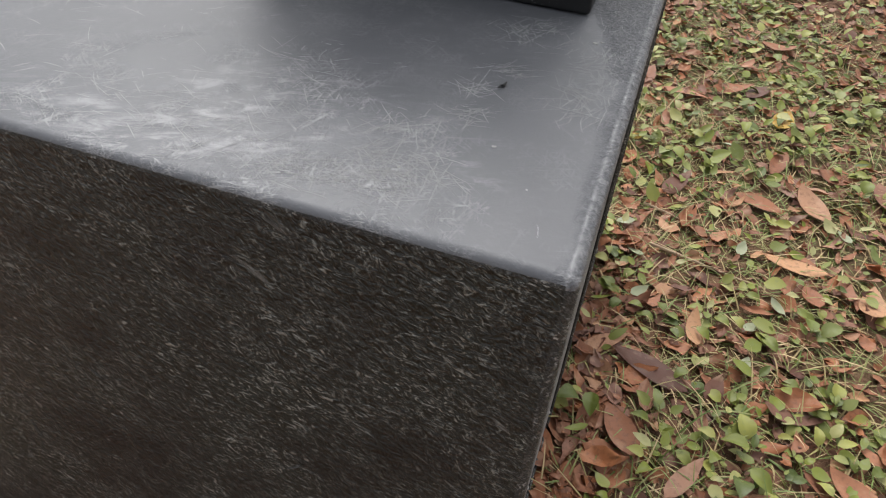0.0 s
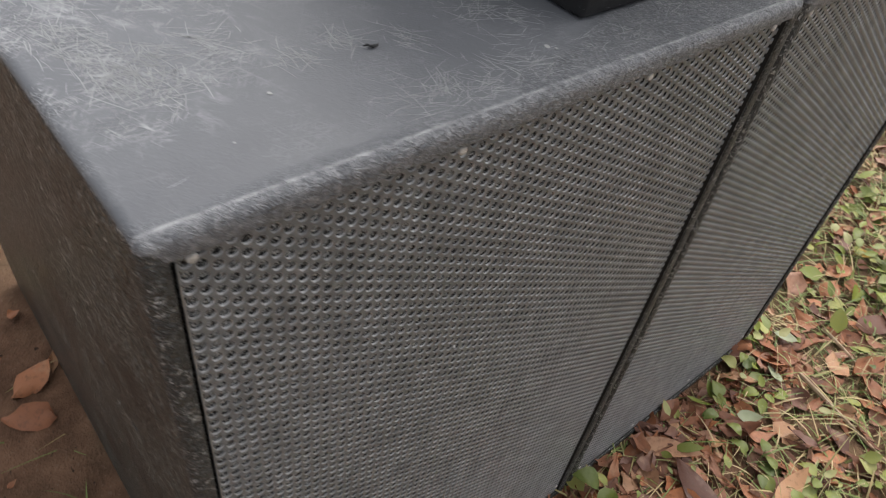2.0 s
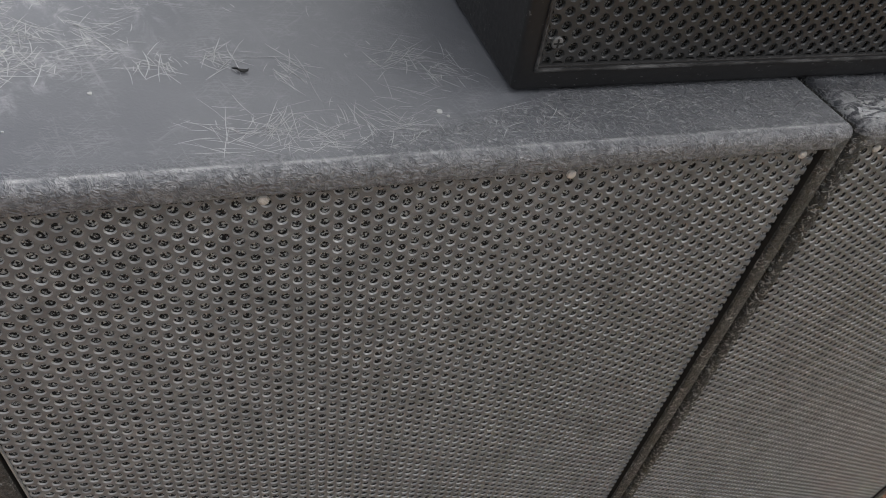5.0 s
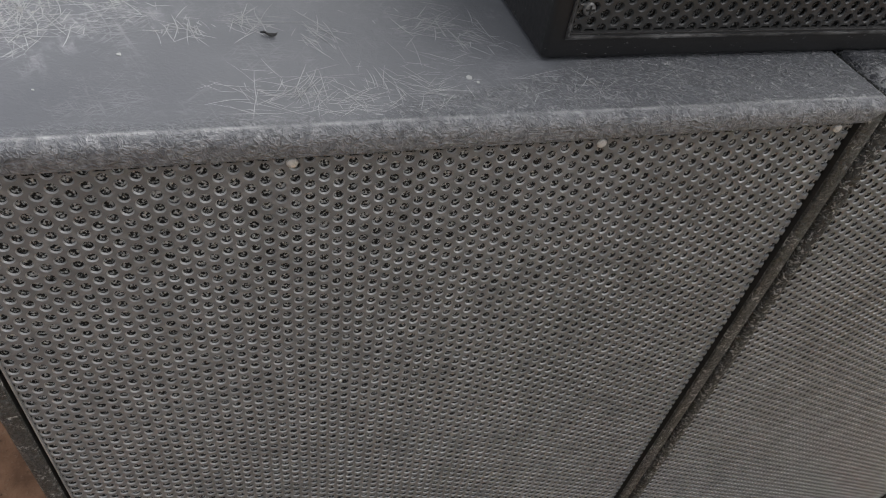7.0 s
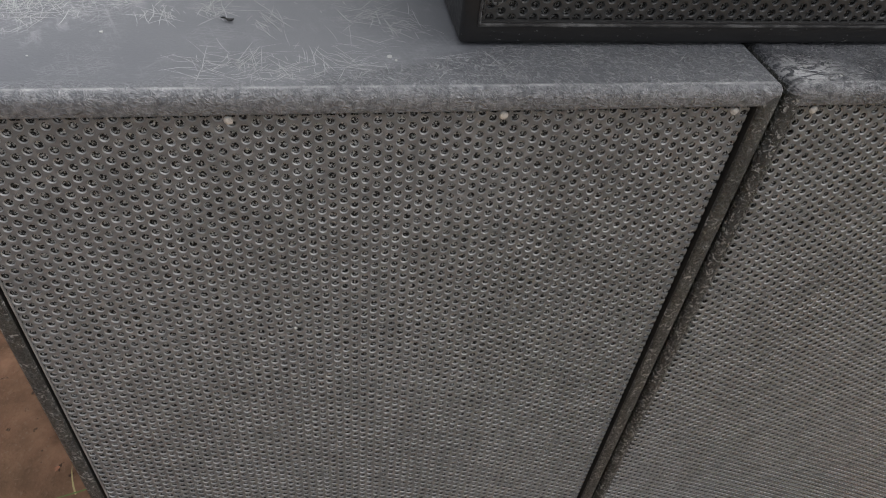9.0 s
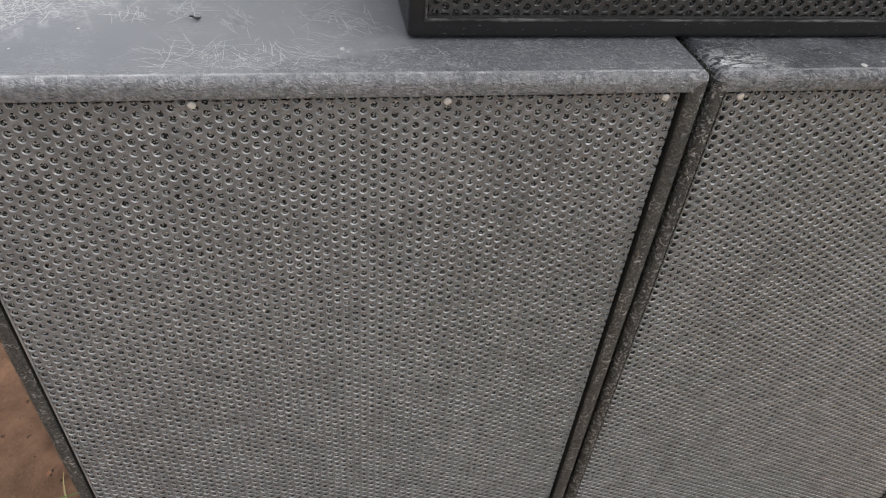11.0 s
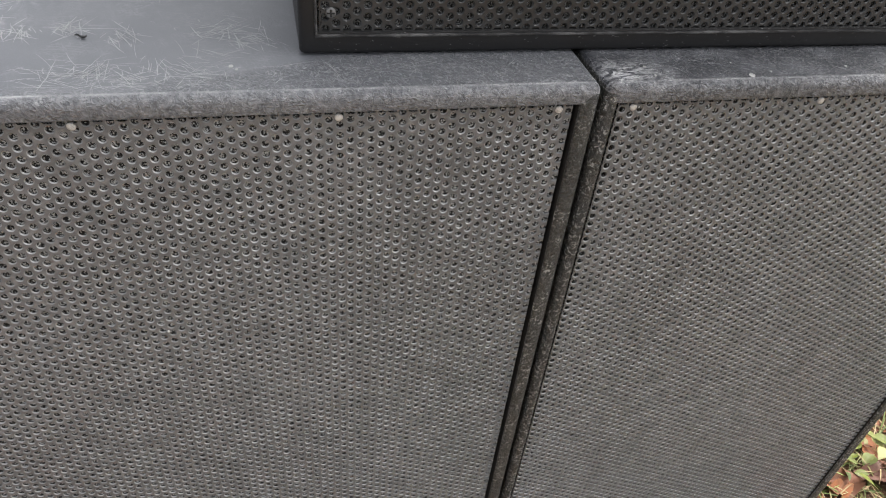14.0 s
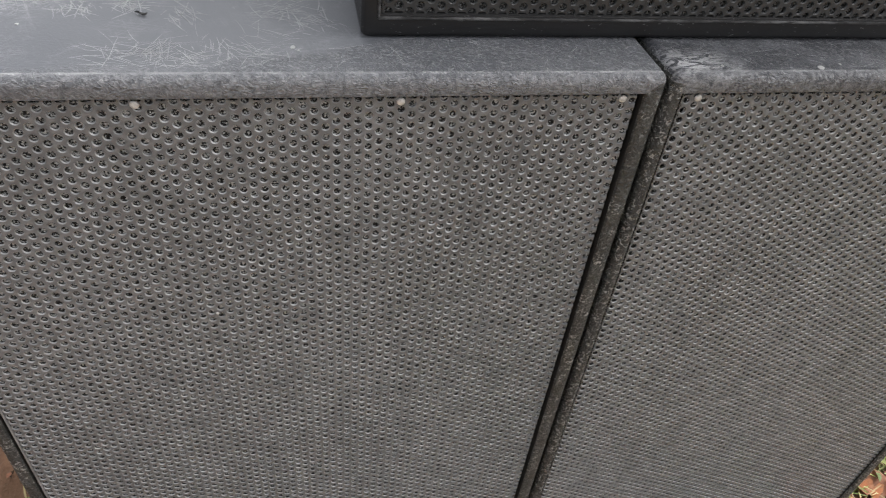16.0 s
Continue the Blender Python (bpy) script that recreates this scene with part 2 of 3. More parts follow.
def scrape_paint():
    n = Nodes("scraped_side_paint")
    return n.finish(n.mix(n.span(n.noise(130, 4, 0.7), 0.4, 0.62), (0.035, 0.037, 0.036), (0.17, 0.19, 0.20)), 0.6, 0, n.noise(300), 0.5, 0.001)


def chip_paint():
    n = Nodes("bare_chipped_wood_filler")
    return n.finish(n.mix(n.noise(300), (0.34, 0.34, 0.33), (0.50, 0.50, 0.49)), 0.7)


def soil():
    n = Nodes("red_brown_soil")
    big, mid, fine = n.noise(2.2, 4), n.noise(16, 5, 0.6), n.noise(150, 4, 0.65)
    tone = n.mix(n.span(mid, 0.35, 0.68), (0.115, 0.062, 0.037), (0.25, 0.14, 0.086))
    tone = n.mix(n.math("MULTIPLY", n.span(big, 0.45, 0.65), 0.5), tone, (0.15, 0.11, 0.065))
    tone = n.mix(n.math("MULTIPLY", n.span(fine, 0.56, 0.7), 0.5), tone, (0.25, 0.17, 0.12))
    tone = n.mix(n.span(n.noise(60, 3), 0.66, 0.72), tone, (0.055, 0.034, 0.022))
    weedy = n.math("MULTIPLY", n.span(n.noise(0.55, 4, 0.6), 0.40, 0.56), n.span(n.noise(38, 4, 0.7), 0.42, 0.58))
    bare = n.add("ShaderNodeVectorMath")
    bare.operation = "DISTANCE"
    n.put(n.place, bare.inputs[0])
    bare.inputs[1].default_value = (-0.4, -0.6, 0.0)
    weedy = n.math("MULTIPLY", weedy, n.span(n.math("ADD", bare.outputs["Value"], n.noise(1.3, 3)), 1.6, 3.4))
    tone = n.mix(n.math("MULTIPLY", weedy, 0.85), tone, (0.105, 0.125, 0.042))
    return n.finish(tone, 0.92, 0, n.math("ADD", mid, fine), 0.9, 0.006, 0.25)


def leaf_brown(single):
    """Dry fallen leaves, each of its own brown."""
    n = Nodes("dry_leaf_brown" if single else "dry_leaf_scraps")
    own = n.own() if single else n.island()
    tone = n.ramp(own, [(0.0, (0.12, 0.052, 0.036)), (0.25, (0.40, 0.150, 0.062)), (0.45, (0.19, 0.092, 0.064)), (0.65, (0.46, 0.180, 0.076)), (0.85, (0.30, 0.155, 0.108)), (1.0, (0.56, 0.30, 0.15))])
    spot = n.span(n.noise(90, 4, 0.6), 0.5, 0.72)
    tone = n.mix(n.math("MULTIPLY", spot, 0.5), tone, (0.10, 0.055, 0.035))
    tone = n.mix(n.math("MULTIPLY", n.span(n.noise(24, 3), 0.55, 0.7), 0.3), tone, (0.55, 0.36, 0.22))
    return n.finish(tone, n.span(n.noise(40), 0.3, 0.7, 0.42, 0.7), 0, n.noise(210, 3), 0.35, 0.001, 0.4)


def leaf_green(single):
    n = Nodes("weed_leaf_green" if single else "low_herb_green")
    own = n.own() if single else n.island()
    tone = n.ramp(own, [(0.0, (0.080, 0.110, 0.022)), (0.3, (0.22, 0.25, 0.034)), (0.55, (0.150, 0.18, 0.042)), (0.8, (0.33, 0.33, 0.070)), (1.0, (0.38, 0.36, 0.16))])
    tone = n.mix(n.math("MULTIPLY", n.span(n.noise(70, 3), 0.5, 0.7), 0.4), tone, (0.20, 0.23, 0.09))
    n.bsdf.inputs["Subsurface Weight"].default_value = 0.0
    return n.finish(tone, n.span(n.noise(50), 0.3, 0.7, 0.36, 0.6), 0, n.noise(260, 2), 0.3, 0.0006, 0.45)


def grass_blade():
    n = Nodes("grass_green_and_straw")
    tone = n.ramp(n.island(), [(0.0, (0.11, 0.17, 0.035)), (0.35, (0.22, 0.27, 0.07)), (0.55, (0.32, 0.29, 0.11)), (0.8, (0.46, 0.34, 0.16)), (1.0, (0.56, 0.41, 0.22))])
    return n.finish(tone, 0.55, 0, None)


def leaf_yellow():
    n = Nodes("yellow_leaf")
    return n.finish(n.mix(n.span(n.noise(60, 3), 0.45, 0.7), (0.62, 0.40, 0.07), (0.45, 0.23, 0.05)), 0.5, 0, n.noise(200), 0.2, 0.0005)


def leaf_pale():
    n = Nodes("pale_leaf_underside")
    return n.finish(n.mix(n.noise(80, 3), (0.40, 0.41, 0.28), (0.27, 0.31, 0.17)), 0.6, 0, n.noise(200), 0.2, 0.0005)


def twig_bark():
    n = Nodes("dry_twig")
    return n.finish(n.mix(n.noise(120, 4), (0.30, 0.20, 0.12), (0.55, 0.42, 0.28)), 0.75, 0, n.noise(300), 0.4, 0.0008)


SIDE, EDGE, CHIPPED_EDGE, FOAM, RECESS, BOX = side_paint(), edge_paint("worn_edge_paint", 0.20), edge_paint("chipped_edge_paint", 0.34), foam("grey_foam", 0.54), plain_black(), box_paint()
TOP, GRIMY_TOP = top_paint("scratched_top_paint", False), top_paint("grimy_top_paint", True)
LIP, RUBBED, BOX_FOAM = lit_lip(), rubbed_black(), foam("dark_foam", 0.26)
GRILLE, BOX_GRILLE = grille_paint("grey_grille_enamel", 0.188), grille_paint("black_grille_enamel", 0.045)
ZINC, DULL, CHIP = screw_paint("dull_zinc", (0.72, 0.71, 0.69)), screw_paint("blackened_steel", (0.20, 0.20, 0.20)), chip_paint()
SCUFF, SCRAPE = scuff_paint(), scrape_paint()
SOIL, BROWN, SCRAP, GREEN, HERB = soil(), leaf_brown(True), leaf_brown(False), leaf_green(True), leaf_green(False)
GRASS, YELLOW, PALE, TWIG = grass_blade(), leaf_yellow(), leaf_pale(), twig_bark()
rng = random.Random(11)


# ---- helpers of the scene ----
def link(name, mesh, parent=None, label=""):
    ob = new(name, mesh)
    if parent:
        ob.parent = parent
    return tagged(ob, label) if label else ob


def part(name, bm, material, parent, label="", smooth=True):
    """One bmesh as one mesh object under a thing."""
    mesh = bpy.data.meshes.new(name)
    bm.normal_update()
    bm.to_mesh(mesh)
    bm.free()
    for m in material if isinstance(material, list) else [material]:
        mesh.materials.append(m)
    if smooth:
        mesh.shade_smooth()
        mesh.set_sharp_from_angle(angle=radians(34))
    else:
        mesh.shade_flat()
    return link(name, mesh, parent, label)


def solid(name, verts, faces, material, parent=None, label="", smooth=False):
    mesh = bpy.data.meshes.new(name)
    mesh.from_pydata(verts, [], faces)
    mesh.materials.append(material)
    mesh.shade_smooth() if smooth else mesh.shade_flat()
    mesh.update()
    return link(name, mesh, parent, label)


def thing(name, place, label, category, group="", turn=0):
    ob = new(name)
    ob.matrix_world = pose(*place, 0, 0, turn)
    ob.empty_display_size = 0.05
    return tagged(ob, label, category, group)


def block(x0, x1, y0, y1, z0, z1):
    bm = bmesh.new()
    bmesh.ops.create_cube(bm, size=1)
    for v in bm.verts:
        v.co = Vector((x0 if v.co.x < 0 else x1, y0 if v.co.y < 0 else y1, z0 if v.co.z < 0 else z1))
    return bm


def hollow_front(x0, x1, y0, y1, z0, z1, rim_side, rim_top, deep, round_out, round_in, rim_right=None):
    """A cabinet shell, its front (at x1) open between rims, with rounded edges. Materials: 0 sides, 1 top, 2 rims and edges, 3 recess."""
    bm = block(x0, x1, y0, y1, z0, z1)
    front = max(bm.faces, key=lambda f: f.calc_center_median().x)
    old = set(bm.faces)
    bmesh.ops.inset_individual(bm, faces=[front], thickness=0.01)
    for f in bm.faces:
        if f not in old or f is front:
            f.material_index = 2
    for v in front.verts:
        v.co.y = y0 + rim_side if v.co.y < (y0 + y1) / 2 else y1 - (rim_right or rim_side)
        v.co.z = z0 + rim_top if v.co.z < (z0 + z1) / 2 else z1 - rim_top
    made = bmesh.ops.extrude_discrete_faces(bm, faces=[front])
    sunk = made["faces"][0]
    for v in sunk.verts:
        v.co.x -= deep
    for f in bm.faces:
        if f is sunk or any(v in sunk.verts for v in f.verts):
            f.material_index = 3
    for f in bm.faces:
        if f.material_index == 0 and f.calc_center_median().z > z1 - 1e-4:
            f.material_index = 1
    lip = [e for e in bm.edges if all(abs(v.co.x - x1) < 1e-5 and y0 + 1e-4 < v.co.y < y1 - 1e-4 for v in e.verts)]
    bmesh.ops.bevel(bm, geom=lip, offset=round_in, segments=2, affect="EDGES", profile=0.5, material=2)
    outer = [e for e in bm.edges if sum(all(abs(v.co[i] - lim[0]) < 1e-5 or abs(v.co[i] - lim[1]) < 1e-5 for v in e.verts) for i, lim in enumerate(((x0, x1), (y0, y1), (z0, z1)))) == 3]
    bmesh.ops.bevel(bm, geom=outer, offset=round_out, segments=4, affect="EDGES", profile=0.5, material=2)
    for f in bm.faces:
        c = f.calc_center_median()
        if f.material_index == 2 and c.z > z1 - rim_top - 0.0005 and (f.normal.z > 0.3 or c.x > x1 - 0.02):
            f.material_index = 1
    return bm


def punched(width, height, pitch, hole, thick, skip=0, cut=0):
    """Vertices, faces and whole holes of a sheet with staggered round holes, in y and z about its middle, facing +x; skip columns stay unpunched at its left, cut columns are sawn through at its right."""
    verts, faces = [], []
    step = pitch * math.sqrt(3) / 2
    corner = pitch / math.sqrt(3)
    hexes = [(corner * math.cos(k * math.pi / 3), corner * math.sin(k * math.pi / 3)) for k in range(6)]
    ring = [(math.cos(k * math.pi / 6), math.sin(k * math.pi / 6)) for k in range(12)]
    columns, rows = int(width / step), int(height / pitch)
    first, last = skip, columns - cut

    def spot(i, j):
        return (i - (columns - 1) / 2) * step, (j - (rows - 1) / 2 + (0.25 if i % 2 else -0.25)) * pitch

    def rings(y, z):
        for r, x in ((hole + 0.0008, 0), (hole, -0.0010), (hole, -thick)):
            verts.extend((x, y + u * r, z + v * r) for u, v in ring)

    for i in range(first, last):
        for j in range(rows):
            y, z = spot(i, j)
            b = len(verts)
            verts += [(0, y + u, z + v) for u, v in hexes]
            rings(y, z)
            for k in range(6):
                faces.append((b + k, b + (k + 1) % 6, b + 6 + (2 * k + 2) % 12, b + 7 + 2 * k, b + 6 + 2 * k))
            for k in range(12):
                m = (k + 1) % 12
                faces.append((b + 6 + k, b + 6 + m, b + 18 + m, b + 18 + k))
                faces.append((b + 18 + k, b + 18 + m, b + 30 + m, b + 30 + k))
    whole, tall = (last - first) * rows, rows * pitch / 2
    # half holes where the sheet was sawn off
    for j in range(rows if cut else 0):
        y, z = spot(last, j)
        b = len(verts)
        saw = y + (hole + 0.0008) * 0.866
        verts += [(0, saw, z + pitch / 2)] + [(0, y + u, z + v) for u, v in hexes[2:5]] + [(0, saw, z - pitch / 2)]
        rings(y, z)
        r = b + 5
        faces += [(b, b + 1, r + 4, r + 3, r + 2, r + 1), (b + 1, b + 2, r + 6, r + 5, r + 4), (b + 2, b + 3, r + 8, r + 7, r + 6), (b + 3, b + 4, r + 11, r + 10, r + 9, r + 8)]
        for k in range(1, 11):
            faces += [(r + k, r + k + 1, r + 13 + k, r + 12 + k), (r + 12 + k, r + 13 + k, r + 25 + k, r + 24 + k)]
    # plain margins
    for side in (-1, 1):
        if side > 0 and cut:
            continue
        at = spot(first if side < 0 else last - 1, 0)[0]
        end = (columns - 1) / 2 * step
        u, v = at + side * (hole + 0.001), side * (end + corner * 0.84)
        b = len(verts)
        verts += [(-0.00005, u, -tall), (-0.00005, v, -tall), (-0.00005, v, tall), (-0.00005, u, tall)]
        faces.append((b, b + 1, b + 2, b + 3) if side > 0 else (b + 3, b + 2, b + 1, b))
    return verts, faces, whole


def tone_lips(grille, holes):
    """Paints in the glint on a punched sheet's hole lips, pale, and the shade on the hole walls, black."""
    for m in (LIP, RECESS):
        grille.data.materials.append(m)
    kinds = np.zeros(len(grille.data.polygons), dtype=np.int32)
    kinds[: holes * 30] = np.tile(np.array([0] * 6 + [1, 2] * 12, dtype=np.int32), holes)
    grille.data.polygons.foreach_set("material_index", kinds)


def screw_bm(radius, tall, cross=False):
    """A domed screw head that faces +x."""
    bm = bmesh.new()
    rings = [(radius, 0.0), (radius, tall * 0.35), (radius * 0.86, tall * 0.75), (radius * 0.5, tall)]
    loops = []
    for r, h in rings:
        loops.append([bm.verts.new((h, r * math.cos(a * math.pi / 7), r * math.sin(a * math.pi / 7))) for a in range(14)])
    for a, b in zip(loops, loops[1:]):
        for k in range(14):
            bm.faces.new((a[k], a[(k + 1) % 14], b[(k + 1) % 14], b[k]))
    bm.faces.new(loops[-1])
    # the cross slot's shade, laid on as two flat dark strips
    if cross:
        for turn in (0, math.pi / 2):
            c, s = math.cos(turn), math.sin(turn)
            q = [(-0.72, -0.16), (0.72, -0.16), (0.72, 0.16), (-0.72, 0.16)]
            top = [bm.verts.new((tall + 0.0002, radius * (u * c - v * s), radius * (u * s + v * c))) for u, v in q]
            bm.faces.new(top).material_index = 1
    return bm


def ribbon(verts, faces, points, wide, up=0.0):
    """Adds a thin flat ribbon that narrows at its ends along points in a level plane."""
    b = len(verts)
    for k, (x, y, z) in enumerate(points):
        q, r = points[max(k - 1, 0)], points[min(k + 1, len(points) - 1)]
        d = Vector((r[0] - q[0], r[1] - q[1], 0)).normalized()
        w = wide * (0.25 if k in (0, len(points) - 1) else 1.0) / 2
        verts += [(x - d.y * w, y + d.x * w, z + up), (x + d.y * w, y - d.x * w, z + up)]
    faces += [(b + 2 * k, b + 2 * k + 1, b + 2 * k + 3, b + 2 * k + 2) for k in range(len(points) - 1)]


# ---- ground ----
def ground_height(x, y):
    near = math.exp(-((x / 6) ** 2 + (y / 6) ** 2))
    lump = noise.noise(Vector((x * 2.1, y * 2.1, 0))) * 0.010 + noise.noise(Vector((x * 9, y * 9, 3))) * 0.004
    return -0.002 + near * lump


axis = [math.sinh(k / 60 * 7.2) * 0.36 for k in range(-60, 61)]
gv = [(x, y + 0.6, ground_height(x, y + 0.6)) for y in axis for x in axis]
gf = [(j * 121 + i, j * 121 + i + 1, (j + 1) * 121 + i + 1, (j + 1) * 121 + i) for j in range(120) for i in range(120)]
tagged(solid("ground", gv, gf, SOIL, None, "", True), "red-brown bare soil under grass and leaf litter", "ground", "", "structure")


# ---- bass cabinets ----
TOP_Z, DEEP = 0.920, 1.0


def bass_cabinet(y0, y1, label, tops, bottoms, top_mat, edge_mat, rim_left):
    cab = thing("bass_speaker", ((-DEEP) / 2, (y0 + y1) / 2, 0), label, "speaker", "bass speakers side by side")
    ox, oy = DEEP / 2, -(y0 + y1) / 2
    half = (y1 - y0) / 2
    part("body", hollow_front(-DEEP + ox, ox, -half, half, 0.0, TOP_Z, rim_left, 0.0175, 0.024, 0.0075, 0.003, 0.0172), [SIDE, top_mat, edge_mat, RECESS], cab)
    wide, tall = 2 * half - 2 * 0.0145, TOP_Z - 2 * 0.0175
    v, f, holes = punched(wide - 0.002, tall - 0.001, 0.0095, 0.0028, 0.0018, 0, 1)
    g = solid("grille", v, f, GRILLE, cab, "grey-black punched steel grille")
    tone_lips(g, holes)
    g.location = (ox - 0.005, -0.001, TOP_Z / 2)
    if y0 < 0.3:
        part("grille_edge", block(ox - 0.0062, ox - 0.0034, -half + 0.0172, -half + 0.0181, 0.022, TOP_Z - 0.022), LIP, cab, "thin bare steel edge of the grille", False)
    part("foam_backing", block(ox - 0.0235, ox - 0.0070, -wide / 2 + 0.006, wide / 2 - 0.006, 0.021, TOP_Z - 0.021), FOAM, cab, "dark open-cell foam behind the grille", False)
    head = None
    for y, z in [(y, 0.897) for y in tops] + [(y, 0.040) for y in bottoms]:
        if head is None:
            s = part("screw", screw_bm(0.0033, 0.0018), ZINC, cab, "pale dull zinc screw head")
            head = s.data
        else:
            s = link("screw", head, cab, "pale dull zinc screw head")
        s.location = (ox - 0.0052, y + oy, z)
    return cab, ox, oy


left_cab, LX, LY = bass_cabinet(-0.004, 0.6025, "scratched black bass speaker cabinet with punched steel grille", (0.022, 0.198, 0.388, 0.569), (0.03, 0.21, 0.40, 0.575), TOP, EDGE, 0.0145)
right_cab, RX, RY = bass_cabinet(0.6075, 1.199, "worn black bass speaker cabinet beside another, grimy rim", (0.636, 0.821, 1.0, 1.17), (0.636, 0.787, 0.969, 1.172), GRIMY_TOP, CHIPPED_EDGE, 0.0110)


bm = bmesh.new()
bmesh.ops.create_icosphere(bm, subdivisions=1, radius=0.0016)
speck = part("paint_speck", bm, ZINC, left_cab, "tiny white speck on the grille")
speck.matrix_basis = pose(LX - 0.0050, 0.229 + LY, 0.679)


def scratches(cab, ox, oy, y0, y1, clusters, loose):
    """Pale scratches rubbed into the top's paint."""
    verts, faces = [], []

    def stroke(x, y, turn, length, bend, wide):
        pts = []
        for k in range(5):
            t = k / 4 - 0.5
            a = turn + bend * t
            pts.append((x + math.cos(a) * length * t, y + math.sin(a) * length * t, TOP_Z))
        if all(-DEEP + 0.02 < p[0] < -0.012 and y0 + 0.012 < p[1] < y1 - 0.012 for p in pts):
            ribbon(verts, faces, [(p[0] + ox, p[1] + oy, p[2]) for p in pts], wide, 0.0003)

    for cx, cy, spread, count, lean in clusters:
        heavy = cx < -0.09
        for _ in range(int(count * 1.4) if heavy else count):
            stroke(rng.gauss(cx, spread), rng.gauss(cy, spread), rng.gauss(lean, 0.75), 0.005 + 0.034 * rng.random() ** 1.8, rng.uniform(-0.2, 0.2), rng.uniform(0.00026, 0.0006) if heavy else rng.uniform(0.0002, 0.00045))
    for _ in range(loose):
        stroke(rng.uniform(-0.75, 0), rng.uniform(y0, y1), rng.uniform(0, math.pi), rng.uniform(0.004, 0.02), rng.uniform(-0.3, 0.3), rng.uniform(0.0002, 0.0004))
    tagged(solid("scratch_wear", verts, faces, SCUFF, cab, "pale scratches in the top paint"), kind="stuff")


CLUSTERS = [(-0.040, 0.185, 0.011, 46, 1.0), (-0.032, 0.210, 0.012, 60, 2.2), (-0.024, 0.238, 0.010, 44, 1.4), (-0.040, 0.255, 0.012, 40, 0.6), (-0.030, 0.285, 0.012, 36, 1.8), (-0.060, 0.290, 0.014, 24, 1.3), (-0.115, 0.300, 0.012, 36, 1.5), (-0.100, 0.325, 0.012, 30, 1.0), (-0.025, 0.36, 0.02, 26, 1.6),
            (-0.135, 0.044, 0.012, 50, 0.3), (-0.150, 0.064, 0.012, 50, 0.6), (-0.118, 0.063, 0.012, 36, 2.6), (-0.163, 0.030, 0.014, 50, 0.2), (-0.195, 0.030, 0.014, 46, 0.5), (-0.157, 0.105, 0.012, 36, 1.0), (-0.112, 0.144, 0.008, 26, 0.4), (-0.118, 0.182, 0.008, 26, 0.5), (-0.102, 0.222, 0.009, 26, 0.5),
            (-0.250, 0.040, 0.020, 50, 0.4), (-0.295, 0.050, 0.022, 50, 0.3), (-0.26, 0.17, 0.03, 36, 0.4), (-0.37, 0.05, 0.03, 40, 0.3), (-0.45, 0.22, 0.06, 40, 0.5), (-0.03, 0.47, 0.05, 26, 1.6)]
scratches(left_cab, LX, LY, -0.004, 0.6025, CLUSTERS, 60)
scratches(right_cab, RX, RY, 0.6075, 1.199, [(-0.026, 0.645, 0.012, 50, 1.4), (-0.02, 0.75, 0.03, 40, 1.5), (-0.03, 0.85, 0.04, 40, 1.5)], 60)


def side_scrape(x0, z0, x1, z1, wide):
    """A pale scrape in the paint of the left side."""
    verts, faces = [], []
    d = Vector((x1 - x0, z1 - z0)).normalized()
    for k in range(9):
        t = k / 8
        w = wide * (0.2 + math.sin(math.pi * t)) * rng.uniform(0.5, 1.1) / 2
        x, z = x0 + (x1 - x0) * t, z0 + (z1 - z0) * t + rng.uniform(-0.15, 0.15) * wide
        verts += [(x + LX - d.y * w, -0.0044 + LY, z + d.x * w), (x + LX + d.y * w, -0.0044 + LY, z - d.x * w)]
    faces += [(2 * k, 2 * k + 1, 2 * k + 3, 2 * k + 2) for k in range(8)]
    solid("scrape", verts, faces, SCRAPE, left_cab, "pale bluish scrape in the side paint")


for row in ((-0.600, 0.288, -0.480, 0.272, 0.014), (-0.541, 0.505, -0.536, 0.468, 0.005), (-0.166, 0.566, -0.134, 0.590, 0.003), (-0.215, 0.60, -0.19, 0.625, 0.0025), (-0.33, 0.42, -0.30, 0.44, 0.003), (-0.25, 0.75, -0.22, 0.735, 0.002), (-0.42, 0.66, -0.40, 0.64, 0.0025)):
    side_scrape(*row)


def chip(cab, ox, oy, x, y, size, long=0.8):
    """A chip out of the paint: a small uneven raised patch, drawn out along y."""
    bm = bmesh.new()
    low = [bm.verts.new((x + ox + size * r * math.cos(a), y + oy + size * long * r * math.sin(a), TOP_Z - 0.0005)) for a, r in ((k * 0.785, rng.uniform(0.6, 1.1)) for k in range(8))]
    high = [bm.verts.new((v.co.x, v.co.y, TOP_Z + 0.0005)) for v in low]
    bm.faces.new(high)
    for k in range(8):
        bm.faces.new((low[k], low[(k + 1) % 8], high[(k + 1) % 8], high[k]))
    part("paint_chip", bm, CHIP, cab, "pale chip in the paint", False)


for x, y, size in ((-0.047, 0.310, 0.0028), (-0.042, 0.314, 0.0016), (-0.084, 0.110, 0.0022), (-0.135, 0.06, 0.0013), (-0.05, 0.07, 0.0010)):
    chip(left_cab, LX, LY, x, y, size)
for x, y, size in ((-0.012, 0.745, 0.0042), (-0.03, 0.632, 0.0022), (-0.032, 0.652, 0.0022), (-0.016, 0.655, 0.0018), (-0.025, 0.85, 0.002), (-0.018, 0.768, 0.0016), (-0.036, 0.738, 0.0012)):
    chip(right_cab, RX, RY, x, y, size)


# ---- small speaker on top ----
def bead_loop(half, low, high, out):
    """Corners of an upright rectangle in y and z, grown by out."""
    return [(-half - out, low - out), (half + out, low - out), (half + out, high + out), (-half - out, high + out)]


